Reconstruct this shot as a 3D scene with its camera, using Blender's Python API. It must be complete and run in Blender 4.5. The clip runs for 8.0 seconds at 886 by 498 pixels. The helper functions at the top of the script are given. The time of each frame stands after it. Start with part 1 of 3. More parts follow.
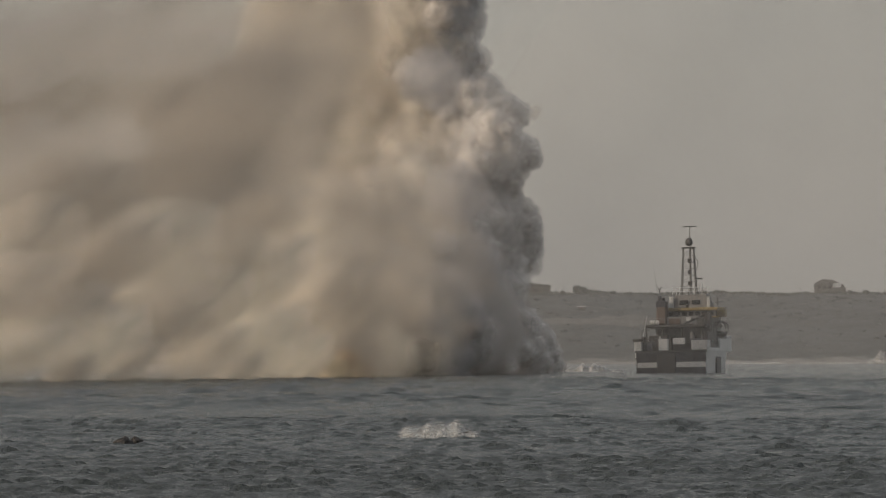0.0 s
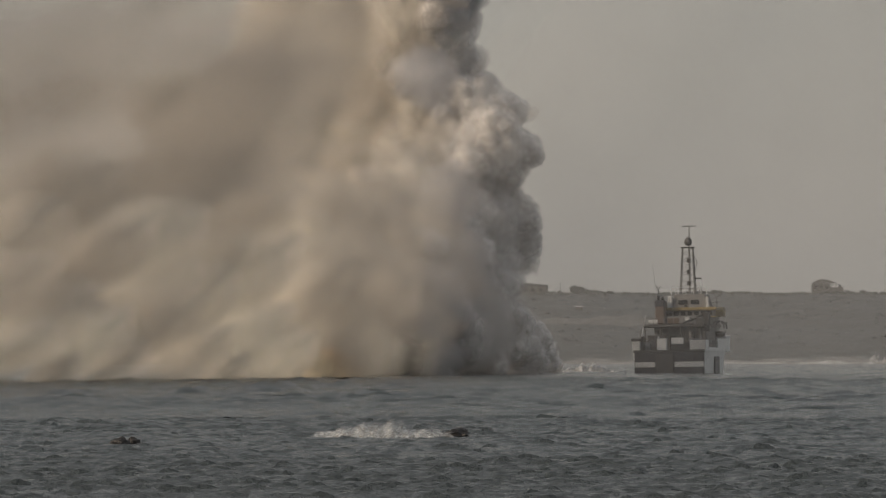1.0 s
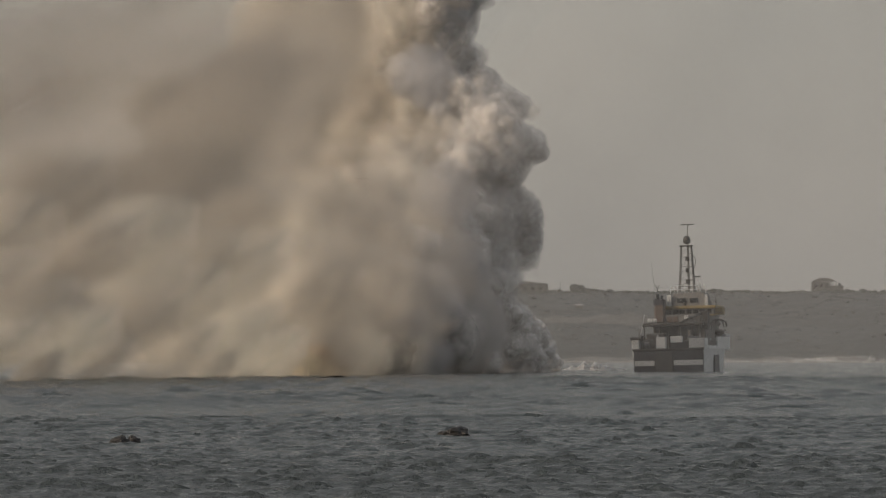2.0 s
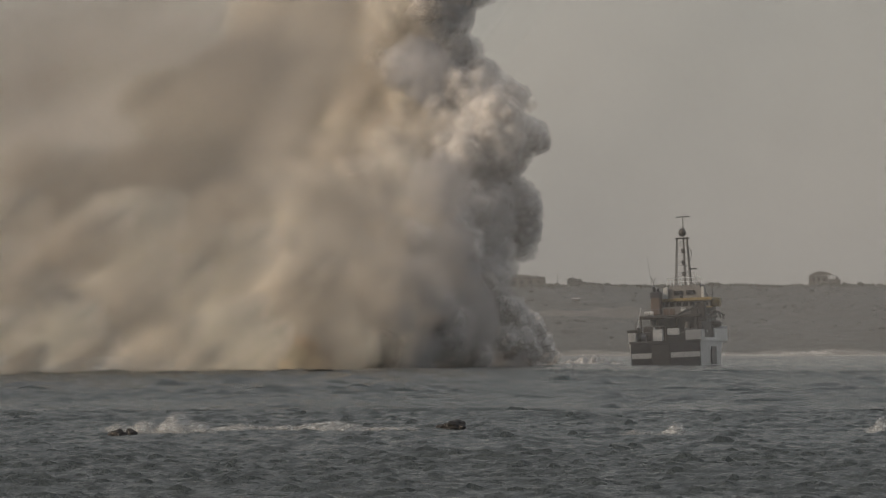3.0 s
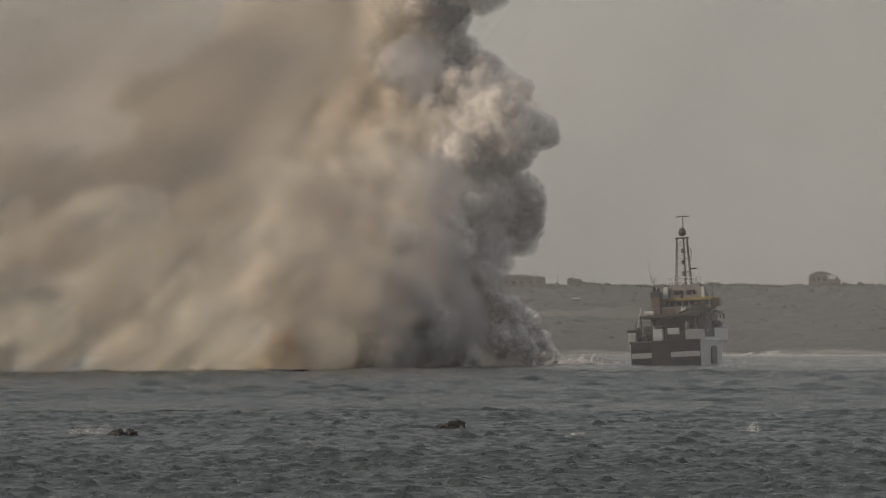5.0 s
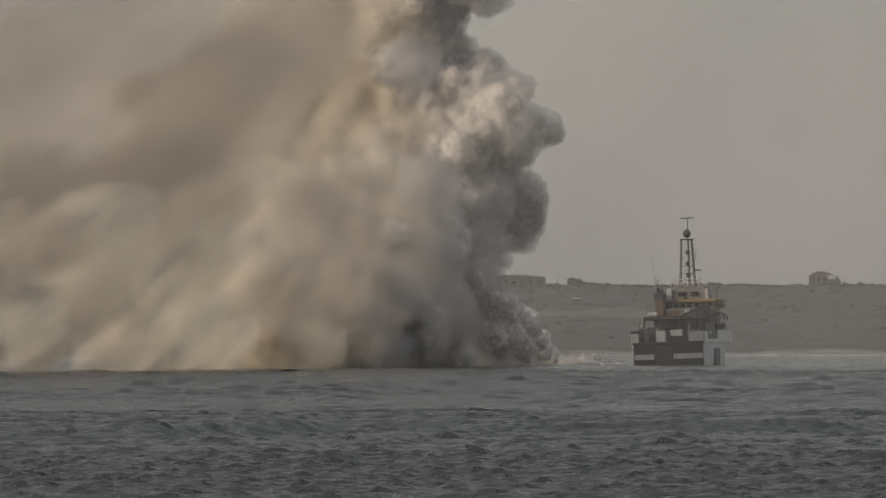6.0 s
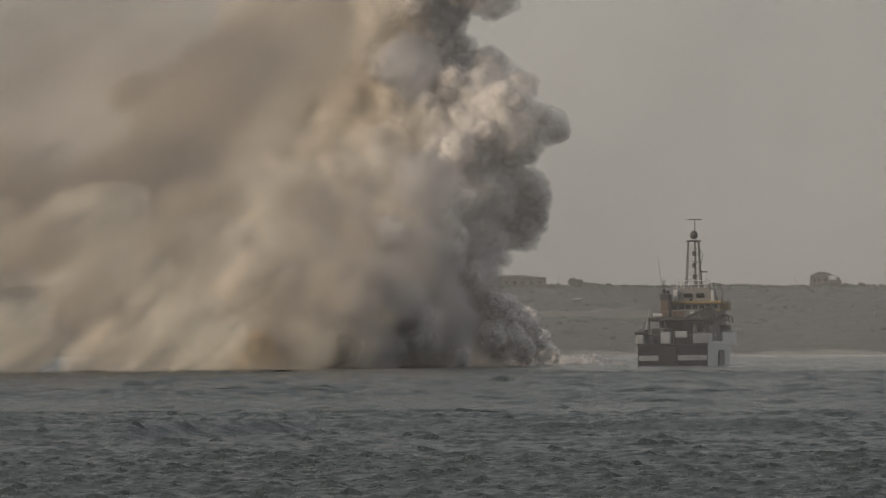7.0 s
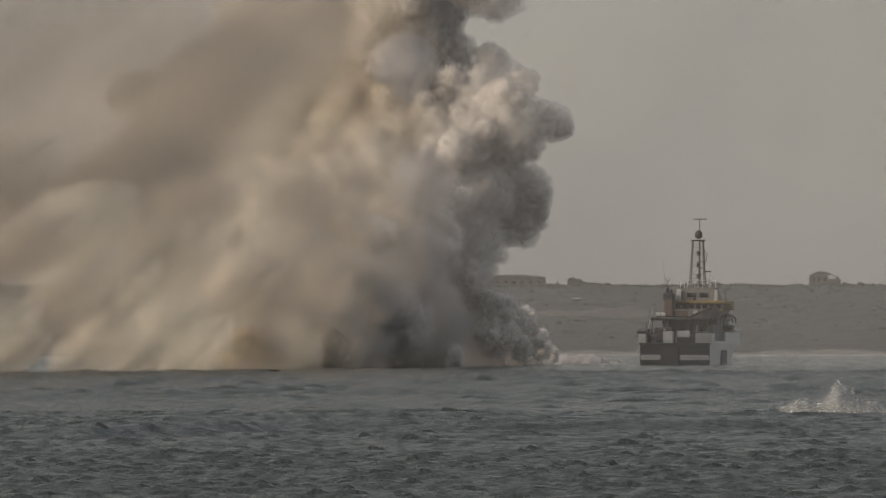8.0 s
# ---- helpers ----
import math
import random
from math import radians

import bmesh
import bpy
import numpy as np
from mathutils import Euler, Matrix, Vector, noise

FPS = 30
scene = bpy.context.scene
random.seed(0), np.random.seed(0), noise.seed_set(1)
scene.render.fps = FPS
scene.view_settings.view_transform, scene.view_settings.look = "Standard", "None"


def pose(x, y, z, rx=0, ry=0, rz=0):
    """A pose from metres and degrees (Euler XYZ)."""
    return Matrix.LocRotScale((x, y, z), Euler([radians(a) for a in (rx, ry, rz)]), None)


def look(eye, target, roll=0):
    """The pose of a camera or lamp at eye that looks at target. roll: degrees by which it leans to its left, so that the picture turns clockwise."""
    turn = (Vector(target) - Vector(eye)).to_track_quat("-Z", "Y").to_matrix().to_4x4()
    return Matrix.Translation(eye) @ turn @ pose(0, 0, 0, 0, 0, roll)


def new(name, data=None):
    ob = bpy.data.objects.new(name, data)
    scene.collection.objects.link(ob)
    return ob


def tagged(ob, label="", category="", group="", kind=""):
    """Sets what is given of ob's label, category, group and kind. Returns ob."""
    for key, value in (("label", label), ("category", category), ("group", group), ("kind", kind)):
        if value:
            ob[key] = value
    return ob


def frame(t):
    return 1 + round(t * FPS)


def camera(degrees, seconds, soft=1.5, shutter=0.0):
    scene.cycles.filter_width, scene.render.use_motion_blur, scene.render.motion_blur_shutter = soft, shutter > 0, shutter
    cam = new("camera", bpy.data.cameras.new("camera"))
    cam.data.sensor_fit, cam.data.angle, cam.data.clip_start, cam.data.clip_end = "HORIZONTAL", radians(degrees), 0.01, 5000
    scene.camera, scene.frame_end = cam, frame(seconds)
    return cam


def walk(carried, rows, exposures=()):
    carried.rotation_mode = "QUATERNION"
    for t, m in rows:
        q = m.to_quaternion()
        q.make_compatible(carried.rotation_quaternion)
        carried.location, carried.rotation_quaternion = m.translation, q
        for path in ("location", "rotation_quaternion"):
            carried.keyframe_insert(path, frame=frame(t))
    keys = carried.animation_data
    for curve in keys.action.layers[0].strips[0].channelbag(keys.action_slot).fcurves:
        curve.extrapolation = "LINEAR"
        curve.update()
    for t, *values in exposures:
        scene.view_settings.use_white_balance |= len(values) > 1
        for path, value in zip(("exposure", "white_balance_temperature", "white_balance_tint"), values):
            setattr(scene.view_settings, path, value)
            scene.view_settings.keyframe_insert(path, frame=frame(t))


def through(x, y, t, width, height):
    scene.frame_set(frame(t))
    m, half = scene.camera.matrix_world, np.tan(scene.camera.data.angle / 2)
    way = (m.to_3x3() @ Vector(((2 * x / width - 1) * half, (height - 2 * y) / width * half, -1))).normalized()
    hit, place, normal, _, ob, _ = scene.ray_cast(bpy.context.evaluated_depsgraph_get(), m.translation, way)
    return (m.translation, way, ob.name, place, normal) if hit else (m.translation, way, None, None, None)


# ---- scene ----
# A smoke bank on a choppy sea, a working ship astern-on and a low headland, seen through a long lens from the shore.
EYE = (0, 0, 2.6)
cam = camera(8.0, 8.0, soft=1.3)


def aim(turn, tilt):
    """The camera's pose: turn and tilt in thousandths of a radian."""
    return pose(*EYE, 90 + math.degrees(tilt / 1000), 0, math.degrees(turn / 1000))


walk(cam, [
    (0.0, aim(0.87, 17.05)), (0.5, aim(0.96, 17.05)), (1.0, aim(0.42, 17.05)), (1.5, aim(0.58, 17.05)),
    (1.7, aim(0.55, 17.05)), (2.8, aim(0.02, 15.80)), (3.5, aim(0.0, 15.79)), (4.5, aim(0.0, 15.79)),
    (6.0, aim(0.02, 15.79)), (6.5, aim(0.16, 15.79)), (7.0, aim(0.18, 15.87)), (7.5, aim(0.12, 15.79)),
    (8.0, aim(0.06, 15.79)),
])

# ---- light ----
SUN_TURN, SUN_RISE = 243, 24       # compass bearing of the sun from +y, clockwise, and its height, degrees
world = bpy.data.worlds.new("sky")
scene.world = world
world.use_nodes = True
wn, wl = world.node_tree.nodes, world.node_tree.links
wn.clear()
sky = wn.new("ShaderNodeTexSky")
sky.sky_type, sky.sun_disc = "NISHITA", False
sky.sun_elevation, sky.sun_rotation = radians(SUN_RISE), radians(SUN_TURN)
sky.dust_density, sky.air_density = 2.0, 1.2
haze = wn.new("ShaderNodeRGB")
haze.outputs[0].default_value = (3.50, 3.34, 3.17, 1)
mixed = wn.new("ShaderNodeMixRGB")
mixed.inputs[0].default_value = 0.78
bg = wn.new("ShaderNodeBackground")
bg.inputs[1].default_value = 0.099
wout = wn.new("ShaderNodeOutputWorld")
wl.new(sky.outputs[0], mixed.inputs[1])
wl.new(haze.outputs[0], mixed.inputs[2])
wl.new(mixed.outputs[0], bg.inputs[0])
wl.new(bg.outputs[0], wout.inputs[0])

lamp = bpy.data.lights.new("sun", "SUN")
lamp.energy, lamp.angle, lamp.color = 2.45, radians(14), (1.0, 0.80, 0.60)
sun = new("sun", lamp)
a, e = radians(SUN_TURN), radians(SUN_RISE)
toward = Vector((math.sin(a) * math.cos(e), math.cos(a) * math.cos(e), math.sin(e)))
sun.matrix_world = look(toward * 300, (0, 0, 0))
scene.view_settings.exposure = 0.0
scene.cycles.transparent_max_bounces = 64


# ---- materials ----
def material(name, colour, rough=0.7, metal=0.0, vary=0.25, grain=2.0, bump=0.2, depth=0.05, second=None, ior=1.45):
    """Surface with stains at two scales and fine relief; grain: cells to the metre."""
    m = bpy.data.materials.new(name)
    m.use_nodes = True
    n, l = m.node_tree.nodes, m.node_tree.links
    b = n["Principled BSDF"]
    b.inputs["Roughness"].default_value, b.inputs["Metallic"].default_value = rough, metal
    b.inputs["IOR"].default_value = ior
    co = n.new("ShaderNodeTexCoord")
    big, fine = n.new("ShaderNodeTexNoise"), n.new("ShaderNodeTexNoise")
    big.inputs["Scale"].default_value, fine.inputs["Scale"].default_value = grain * 0.22, grain * 2.3
    big.inputs["Detail"].default_value, fine.inputs["Detail"].default_value = 4, 6
    for t in (big, fine):
        l.new(co.outputs["Object"], t.inputs["Vector"])
    mean = n.new("ShaderNodeMath")
    mean.operation = "MULTIPLY_ADD"
    mean.inputs[1].default_value = 0.45
    l.new(fine.outputs["Fac"], mean.inputs[0])
    half = n.new("ShaderNodeMath")
    half.operation = "MULTIPLY"
    half.inputs[1].default_value = 0.55
    l.new(big.outputs["Fac"], half.inputs[0])
    l.new(half.outputs[0], mean.inputs[2])
    ramp = n.new("ShaderNodeValToRGB")
    ramp.color_ramp.elements[0].position, ramp.color_ramp.elements[1].position = 0.34, 0.66
    low = second or [c * (1 - vary) for c in colour]
    ramp.color_ramp.elements[0].color = (*low, 1)
    ramp.color_ramp.elements[1].color = (*[min(1, c * (1 + vary)) for c in colour], 1)
    l.new(mean.outputs[0], ramp.inputs[0])
    l.new(ramp.outputs[0], b.inputs["Base Color"])
    if bump:
        bp = n.new("ShaderNodeBump")
        bp.inputs["Strength"].default_value, bp.inputs["Distance"].default_value = bump, depth
        l.new(mean.outputs[0], bp.inputs["Height"])
        l.new(bp.outputs[0], b.inputs["Normal"])
    return m


def smoke_material(name, colour, alpha, through=0.35, ragged=0.7, cells=2.2):
    """A veil of smoke: diffuse and partly passing light on, thinned to alpha."""
    m = bpy.data.materials.new(name)
    m.use_nodes = True
    n, l = m.node_tree.nodes, m.node_tree.links
    n.clear()
    co = n.new("ShaderNodeTexCoord")
    tex = n.new("ShaderNodeTexNoise")
    tex.inputs["Scale"].default_value, tex.inputs["Detail"].default_value = cells, 8
    tex.inputs["Roughness"].default_value = 0.6
    l.new(co.outputs["Object"], tex.inputs["Vector"])
    info = n.new("ShaderNodeObjectInfo")
    ramp = n.new("ShaderNodeValToRGB")
    ramp.color_ramp.elements[0].color = (*[c * 0.85 for c in colour], 1)
    ramp.color_ramp.elements[1].color = (*[min(1, c * 1.12) for c in colour], 1)
    l.new(info.outputs["Random"], ramp.inputs[0])
    bump = n.new("ShaderNodeBump")
    bump.inputs["Strength"].default_value, bump.inputs["Distance"].default_value = 0.18, 0.2
    l.new(tex.outputs["Fac"], bump.inputs["Height"])
    d, tr = n.new("ShaderNodeBsdfDiffuse"), n.new("ShaderNodeBsdfTranslucent")
    body, thin = n.new("ShaderNodeMixShader"), n.new("ShaderNodeMixShader")
    clear, out = n.new("ShaderNodeBsdfTransparent"), n.new("ShaderNodeOutputMaterial")
    body.inputs[0].default_value = through
    for s in (d, tr):
        l.new(ramp.outputs[0], s.inputs["Color"])
        l.new(bump.outputs[0], s.inputs["Normal"])
    l.new(d.outputs[0], body.inputs[1])
    l.new(tr.outputs[0], body.inputs[2])
    if alpha < 1:
        rng = n.new("ShaderNodeMapRange")
        rng.inputs["From Min"].default_value, rng.inputs["From Max"].default_value = 0.3, 0.7
        rng.inputs["To Min"].default_value, rng.inputs["To Max"].default_value = alpha * (1 - ragged), min(1, alpha * (1 + ragged))
        l.new(tex.outputs["Fac"], rng.inputs["Value"])
        l.new(rng.outputs[0], thin.inputs[0])
    else:
        thin.inputs[0].default_value = 1
    l.new(clear.outputs[0], thin.inputs[1])
    l.new(body.outputs[0], thin.inputs[2])
    l.new(thin.outputs[0], out.inputs[0])
    return m


SMOKE = (0.90, 0.885, 0.88)
STEAM = (0.97, 0.97, 0.97)
TAN = (0.92, 0.87, 0.80)
thick = [smoke_material("smoke_thick", SMOKE, a, 0.45, 0.55) for a in (0.10, 0.14, 0.18, 0.22, 0.28, 0.36, 0.46)]
rolling = [smoke_material("smoke_rolling", (0.90, 0.86, 0.80), a, 0.4, 0.4) for a in (0.08, 0.11, 0.14, 0.18, 0.23, 0.29, 0.36)]
white_steam = [smoke_material("steam", STEAM, a, 0.5) for a in (0.12, 0.17, 0.22, 0.28, 0.34, 0.4, 0.5)]
# dusty tan, with some of the sun's warmth put into the colour
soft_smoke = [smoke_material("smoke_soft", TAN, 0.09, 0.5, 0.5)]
# darker grey smoke: the column's low shade put into its colour
shade_grey = [smoke_material("smoke_shade_grey", (0.72, 0.72, 0.74), 0.09, 0.4, 0.4)]
# warm orange tan: sunlight on the low roll, put into the smoke colour
sun_tint_smoke = [smoke_material("smoke_sun_tint", (0.98, 0.83, 0.66), 0.055, 0.5)]
veil_smoke = [smoke_material("smoke_veil", (0.78, 0.735, 0.67), 0.035, 0.5, 0.4)]
smudge_smoke = [smoke_material("smoke_smudge", (0.80, 0.74, 0.68), 0.008, 0.5)]
spray = [smoke_material("spray", (0.70, 0.73, 0.75), 0.2, 0.4, 0.95, 5.0)]
white_surf = [smoke_material("surf", (0.80, 0.82, 0.84), 0.42, 0.4, 0.9)]
near_haze = [smoke_material("near_haze", (0.88, 0.88, 0.88), 0.038, 0.5)]
haze_veil = [smoke_material("haze", (0.86, 0.86, 0.86), 0.04, 0.5)]

sea_mat = material("sea_water", (0.054, 0.067, 0.071), 0.15, 0, 0.2, 3.0, 1.0, 0.3, ior=1.33)
far_sea_mat = material("far_sea_water", (0.050, 0.057, 0.058), 0.22, 0, 0.2, 0.5, 1.0, 0.6, ior=1.33)
rock_mat = material("wet_rock", (0.024, 0.023, 0.023), 0.4, 0, 0.4, 4, 0.8, 0.05)
scrub_mat = material("scrub", (0.048, 0.060, 0.067), 0.9, 0, 0.2, 0.08, 0.5, 1.0, second=(0.038, 0.046, 0.050))
path_mat = material("dry_earth", (0.10, 0.105, 0.105), 0.95, 0, 0.25, 0.1, 0.4, 0.5)
leaf_mat = material("dark_foliage", (0.048, 0.056, 0.052), 0.8, 0, 0.4, 0.5, 0.4, 0.2)
stone_mat = material("grey_render", (0.07, 0.07, 0.068), 0.9, 0, 0.2, 0.6, 0.3, 0.05)
roof_mat = material("brown_tiles", (0.06, 0.055, 0.05), 0.85, 0, 0.3, 0.8, 0.3, 0.05)
hull_dark = material("dark_blue_hull_paint", (0.028, 0.031, 0.040), 0.5, 0, 0.35, 0.8, 0.15, 0.02)
# weathered white, greyed and cooled in colour for smoke shade over the ship
hull_white = material("weathered_white_paint_shaded", (0.40, 0.42, 0.44), 0.5, 0, 0.2, 0.8, 0.15, 0.02)
ochre = material("ochre_paint", (0.21, 0.165, 0.075), 0.55, 0, 0.25, 1, 0.15, 0.02)
rust = material("orange_brown_paint", (0.075, 0.056, 0.048), 0.6, 0, 0.3, 1, 0.2, 0.02)
steel = material("dark_grey_steel", (0.048, 0.049, 0.052), 0.55, 0.2, 0.3, 1.5, 0.2, 0.02)
mid_grey = material("grey_ship_paint", (0.12, 0.125, 0.13), 0.55, 0, 0.25, 1, 0.2, 0.02)
faded = material("faded_buff_paint", (0.14, 0.142, 0.145), 0.6, 0, 0.25, 1, 0.2, 0.02)
# lighter copy of the white: skylight on the starboard side put into colour
hull_side_lit = material("white_hull_paint_lit", (0.66, 0.68, 0.69), 0.45, 0, 0.2, 0.8, 0.15, 0.02)
glass = material("dark_window_glass", (0.015, 0.017, 0.02), 0.08, 0, 0.1, 1, 0)


# ---- mesh helpers ----
def part(name, bm, mat, parent=None, label="", at=None, smooth=False):
    """Links a bmesh as one mesh object, under parent."""
    me = bpy.data.meshes.new(name)
    bm.to_mesh(me)
    bm.free()
    for m in mat if isinstance(mat, (list, tuple)) else [mat]:
        me.materials.append(m)
    if smooth:
        me.polygons.foreach_set("use_smooth", [True] * len(me.polygons))
    ob = new(name, me)
    ob.parent = parent
    if at is not None:
        ob.matrix_basis = at
    return tagged(ob, label)


def thing(name, label, category, m=None, group="", kind=""):
    ob = tagged(new(name), label, category, group, kind)
    if m is not None:
        ob.matrix_basis = m
    return ob


def box(x0, x1, y0, y1, z0, z1, bevel=0.06, bm=None, taper=0.0):
    """A bevelled block; taper narrows its top on x and y."""
    own = bm or bmesh.new()
    got = bmesh.ops.create_cube(own, size=1)["verts"]
    for v in got:
        k = 1 - taper if v.co.z > 0 else 1
        v.co = ((x0 + x1) / 2 + v.co.x * (x1 - x0) * k, (y0 + y1) / 2 + v.co.y * (y1 - y0) * k,
                (z0 + z1) / 2 + v.co.z * (z1 - z0))
    if bevel:
        edges = list({ed for v in got for ed in v.link_edges})
        bmesh.ops.bevel(own, geom=edges, offset=min(bevel, 0.3 * min(x1 - x0, y1 - y0, z1 - z0)), segments=1, affect="EDGES")
    return own


def rod(p, q, r, r2=None, sides=8, bm=None):
    own = bm or bmesh.new()
    p, q = Vector(p), Vector(q)
    m = Matrix.Translation((p + q) / 2) @ (q - p).to_track_quat("Z", "Y").to_matrix().to_4x4()
    bmesh.ops.create_cone(own, cap_ends=True, segments=sides, radius1=r, radius2=r if r2 is None else r2,
                          depth=(q - p).length, matrix=m)
    return own


def grid_object(name, xs, ys, height, mat):
    """A sheet over xs by ys with height(X, Y)."""
    gx, gy = np.meshgrid(xs, ys)
    gz = height(gx, gy)
    co = np.stack([gx, gy, gz], -1).reshape(-1, 3)
    nx, ny = len(xs), len(ys)
    i = (np.arange(ny - 1)[:, None] * nx + np.arange(nx - 1)[None]).ravel()
    quads = np.stack([i, i + 1, i + nx + 1, i + nx], -1)
    me = bpy.data.meshes.new(name)
    me.vertices.add(len(co))
    me.vertices.foreach_set("co", co.ravel())
    me.loops.add(quads.size)
    me.loops.foreach_set("vertex_index", quads.ravel())
    me.polygons.add(len(quads))
    me.polygons.foreach_set("loop_start", np.arange(len(quads)) * 4)
    me.polygons.foreach_set("use_smooth", np.ones(len(quads), bool))
    me.update(calc_edges=True)
    me.materials.append(mat)
    return new(name, me)


# ---- sea ----
def chop(seed, heading, low, high, count, height):
    """A sum of peaked waves round a heading (degrees), of wavelengths low to high metres."""
    rng = np.random.default_rng(seed)
    lengths = low * (high / low) ** rng.random(count)
    turns = np.radians(heading + rng.normal(0, 20, count))
    phases = rng.random(count) * 2 * np.pi
    sizes = lengths ** 0.75
    sizes *= height / np.sqrt((sizes ** 2).sum() / 2)

    def f(x, y):
        z = np.zeros_like(x)
        for L, t, p, s in zip(lengths, turns, phases, sizes):
            z += s * np.sin(2 * np.pi / L * (x * np.cos(t) + y * np.sin(t)) + p)
        return z + 0.9 * z * np.abs(z) / (height * 3)
    return f


def band(a0, a1, w, dx, dy):
    return np.arange(-w, w + dx, dx), np.arange(a0, a1 + dy, dy)


sea_floor_sheet = grid_object("sea", np.linspace(-6500, 6500, 40), np.linspace(-6500, 6500, 40), lambda x, y: x * 0 - 0.3, far_sea_mat)
tagged(sea_floor_sheet, "grey-green open sea reaching to the horizon", "sea", kind="structure")
waves = []
for k, (seed, heading, hgt) in enumerate(((3, 266, 0.019), (8, 281, 0.018))):
    f = chop(seed, heading, 0.28, 0.85, 64, hgt)
    g = chop(seed + 20, heading, 0.9, 4.0, 56, hgt * 2.4)
    h = chop(seed + 40, heading, 7.0, 16.0, 14, 0.025)

    def surface(x, y, f=f, g=g, h=h):
        far = np.clip((y - 150) / 300, 0, 1)
        return f(x, y) * (1 - 0.4 * far) + g(x, y) * (0.2 + 1.0 * far) + h(x, y)

    near = grid_object("water_near", *band(97, 160, 18, 0.13, 0.13), surface, sea_mat)
    mid = grid_object("water_middle", *band(159.8, 260, 28, 0.18, 0.26), surface, sea_mat)
    outer = grid_object("water_outer", *band(259.5, 400, 38, 0.32, 0.7), surface, sea_mat)
    off = grid_object("water_offing", *band(399, 722, 62, 0.6, 1.5), surface, sea_mat)
    far = grid_object("water_far", *band(719, 1500, 130, 1.6, 4.0), surface, sea_mat)
    for ob in (near, mid, outer, off, far):
        tagged(ob, "choppy grey-green sea water with short wind waves", "sea", kind="structure")
        waves.append((ob, k))

# a swell that rises over the low rocks
def swell_top(x, y):
    ridge = np.interp(x, [-8, -3], [182.0, 199.0])
    return surface(x, y) + 0.5 * np.exp(-((y - ridge) / 3.2) ** 2) * np.clip((16 - np.abs(x)) / 4, 0, 1) - 0.12


swell = grid_object("swell", np.arange(-19, 19.01, 0.15), np.arange(172, 209, 0.25), swell_top, sea_mat)
tagged(swell, "low grey-green swell rolling over the rocks", "sea", kind="structure")

# ---- headland ----
def headland(x, y):
    """Cliff foot at y 2600, a terrace, then the plateau."""
    z = np.zeros_like(x)
    wob = 14 * np.sin(x / 93.0) + 9 * np.sin(x / 41.0 + 1)
    d = y - 2600 - wob
    z = np.interp(d, [-60, 0, 12, 60, 150, 175, 330, 420, 2300], [-4, -0.5, 4, 11, 18.5, 19, 29.5, 32.5, 33.5])
    r = np.zeros_like(x)
    for L, s in ((60, 0.7), (27, 0.5), (11, 0.35)):
        r += s * np.sin(x / L * 6.28 + 3 * np.sin(y / L)) * np.sin(y / L * 5.1 + 2)
    return z + r * np.clip(d / 60, 0, 1) * np.where(d > 430, 0.4, 1.0)


land = grid_object("headland", np.arange(-900, 904, 6.0), np.concatenate([np.arange(2540, 3120, 7.0), np.arange(3120, 4900, 120.0)]), headland, scrub_mat)
tagged(land, "low grey-green scrub-covered headland above the sea", "headland", kind="structure")


def lumps(name, places, mat, seed, squash=0.8):
    """Many ragged clumps (x, y, z, radius) in one mesh."""
    base = bmesh.new()
    bmesh.ops.create_icosphere(base, subdivisions=2, radius=1)
    pts = np.array([v.co[:] for v in base.verts])
    tris = np.array([[v.index for v in f.verts] for f in base.faces])
    base.free()
    rng = np.random.default_rng(seed)
    co, faces = [], []
    for i, (x, y, z, r) in enumerate(places):
        rad = 1 + rng.normal(0, 0.22, len(pts))
        co.append(pts * rad[:, None] * [r, r, r * squash] + [x, y, z])
        faces.append(tris + i * len(pts))
    me = bpy.data.meshes.new(name)
    me.from_pydata(np.concatenate(co).tolist(), [], np.concatenate(faces).tolist())
    me.materials.append(mat)
    return new(name, me)


def land_z(x, y):
    return float(headland(np.array([x], float), np.array([y], float))[0])


rng = np.random.default_rng(5)
spots = []
for _ in range(1500):                       # bushes along the skyline
    x, y = rng.uniform(-260, 330), rng.uniform(3010, 3060)
    r = rng.uniform(0.6, 1.35) * (1.4 if rng.random() < 0.08 else 1)
    spots.append((x, y, land_z(x, y) + 0.3 * r, r))
slope = []
for _ in range(1600):                     # scrub on the slope
    x, y = rng.uniform(-200, 330), rng.uniform(2625, 3010)
    r = rng.uniform(0.5, 1.6)
    slope.append((x, y, land_z(x, y) - 0.2 * r, r))
tagged(lumps("scrub", spots, leaf_mat, 2, 0.7), "dark green coastal scrub covering the headland", "scrub", kind="stuff")

tagged(lumps("slope_scrub", slope, scrub_mat, 3, 0.6), "grey-green low scrub on the headland slope", "scrub", kind="stuff")

bank = grid_object("earth_bank", np.arange(20, 92, 3.0), np.linspace(2738, 2764, 7), lambda x, y: headland(x, y) + 0.2 + 0.05 * (y - 2738) * (1 + 0.3 * np.sin(x * 0.4)), path_mat)
tagged(bank, "pale dry earth bank of a coastal track", "bank", kind="structure")

# ---- buildings on the plateau ----
G = 32.9


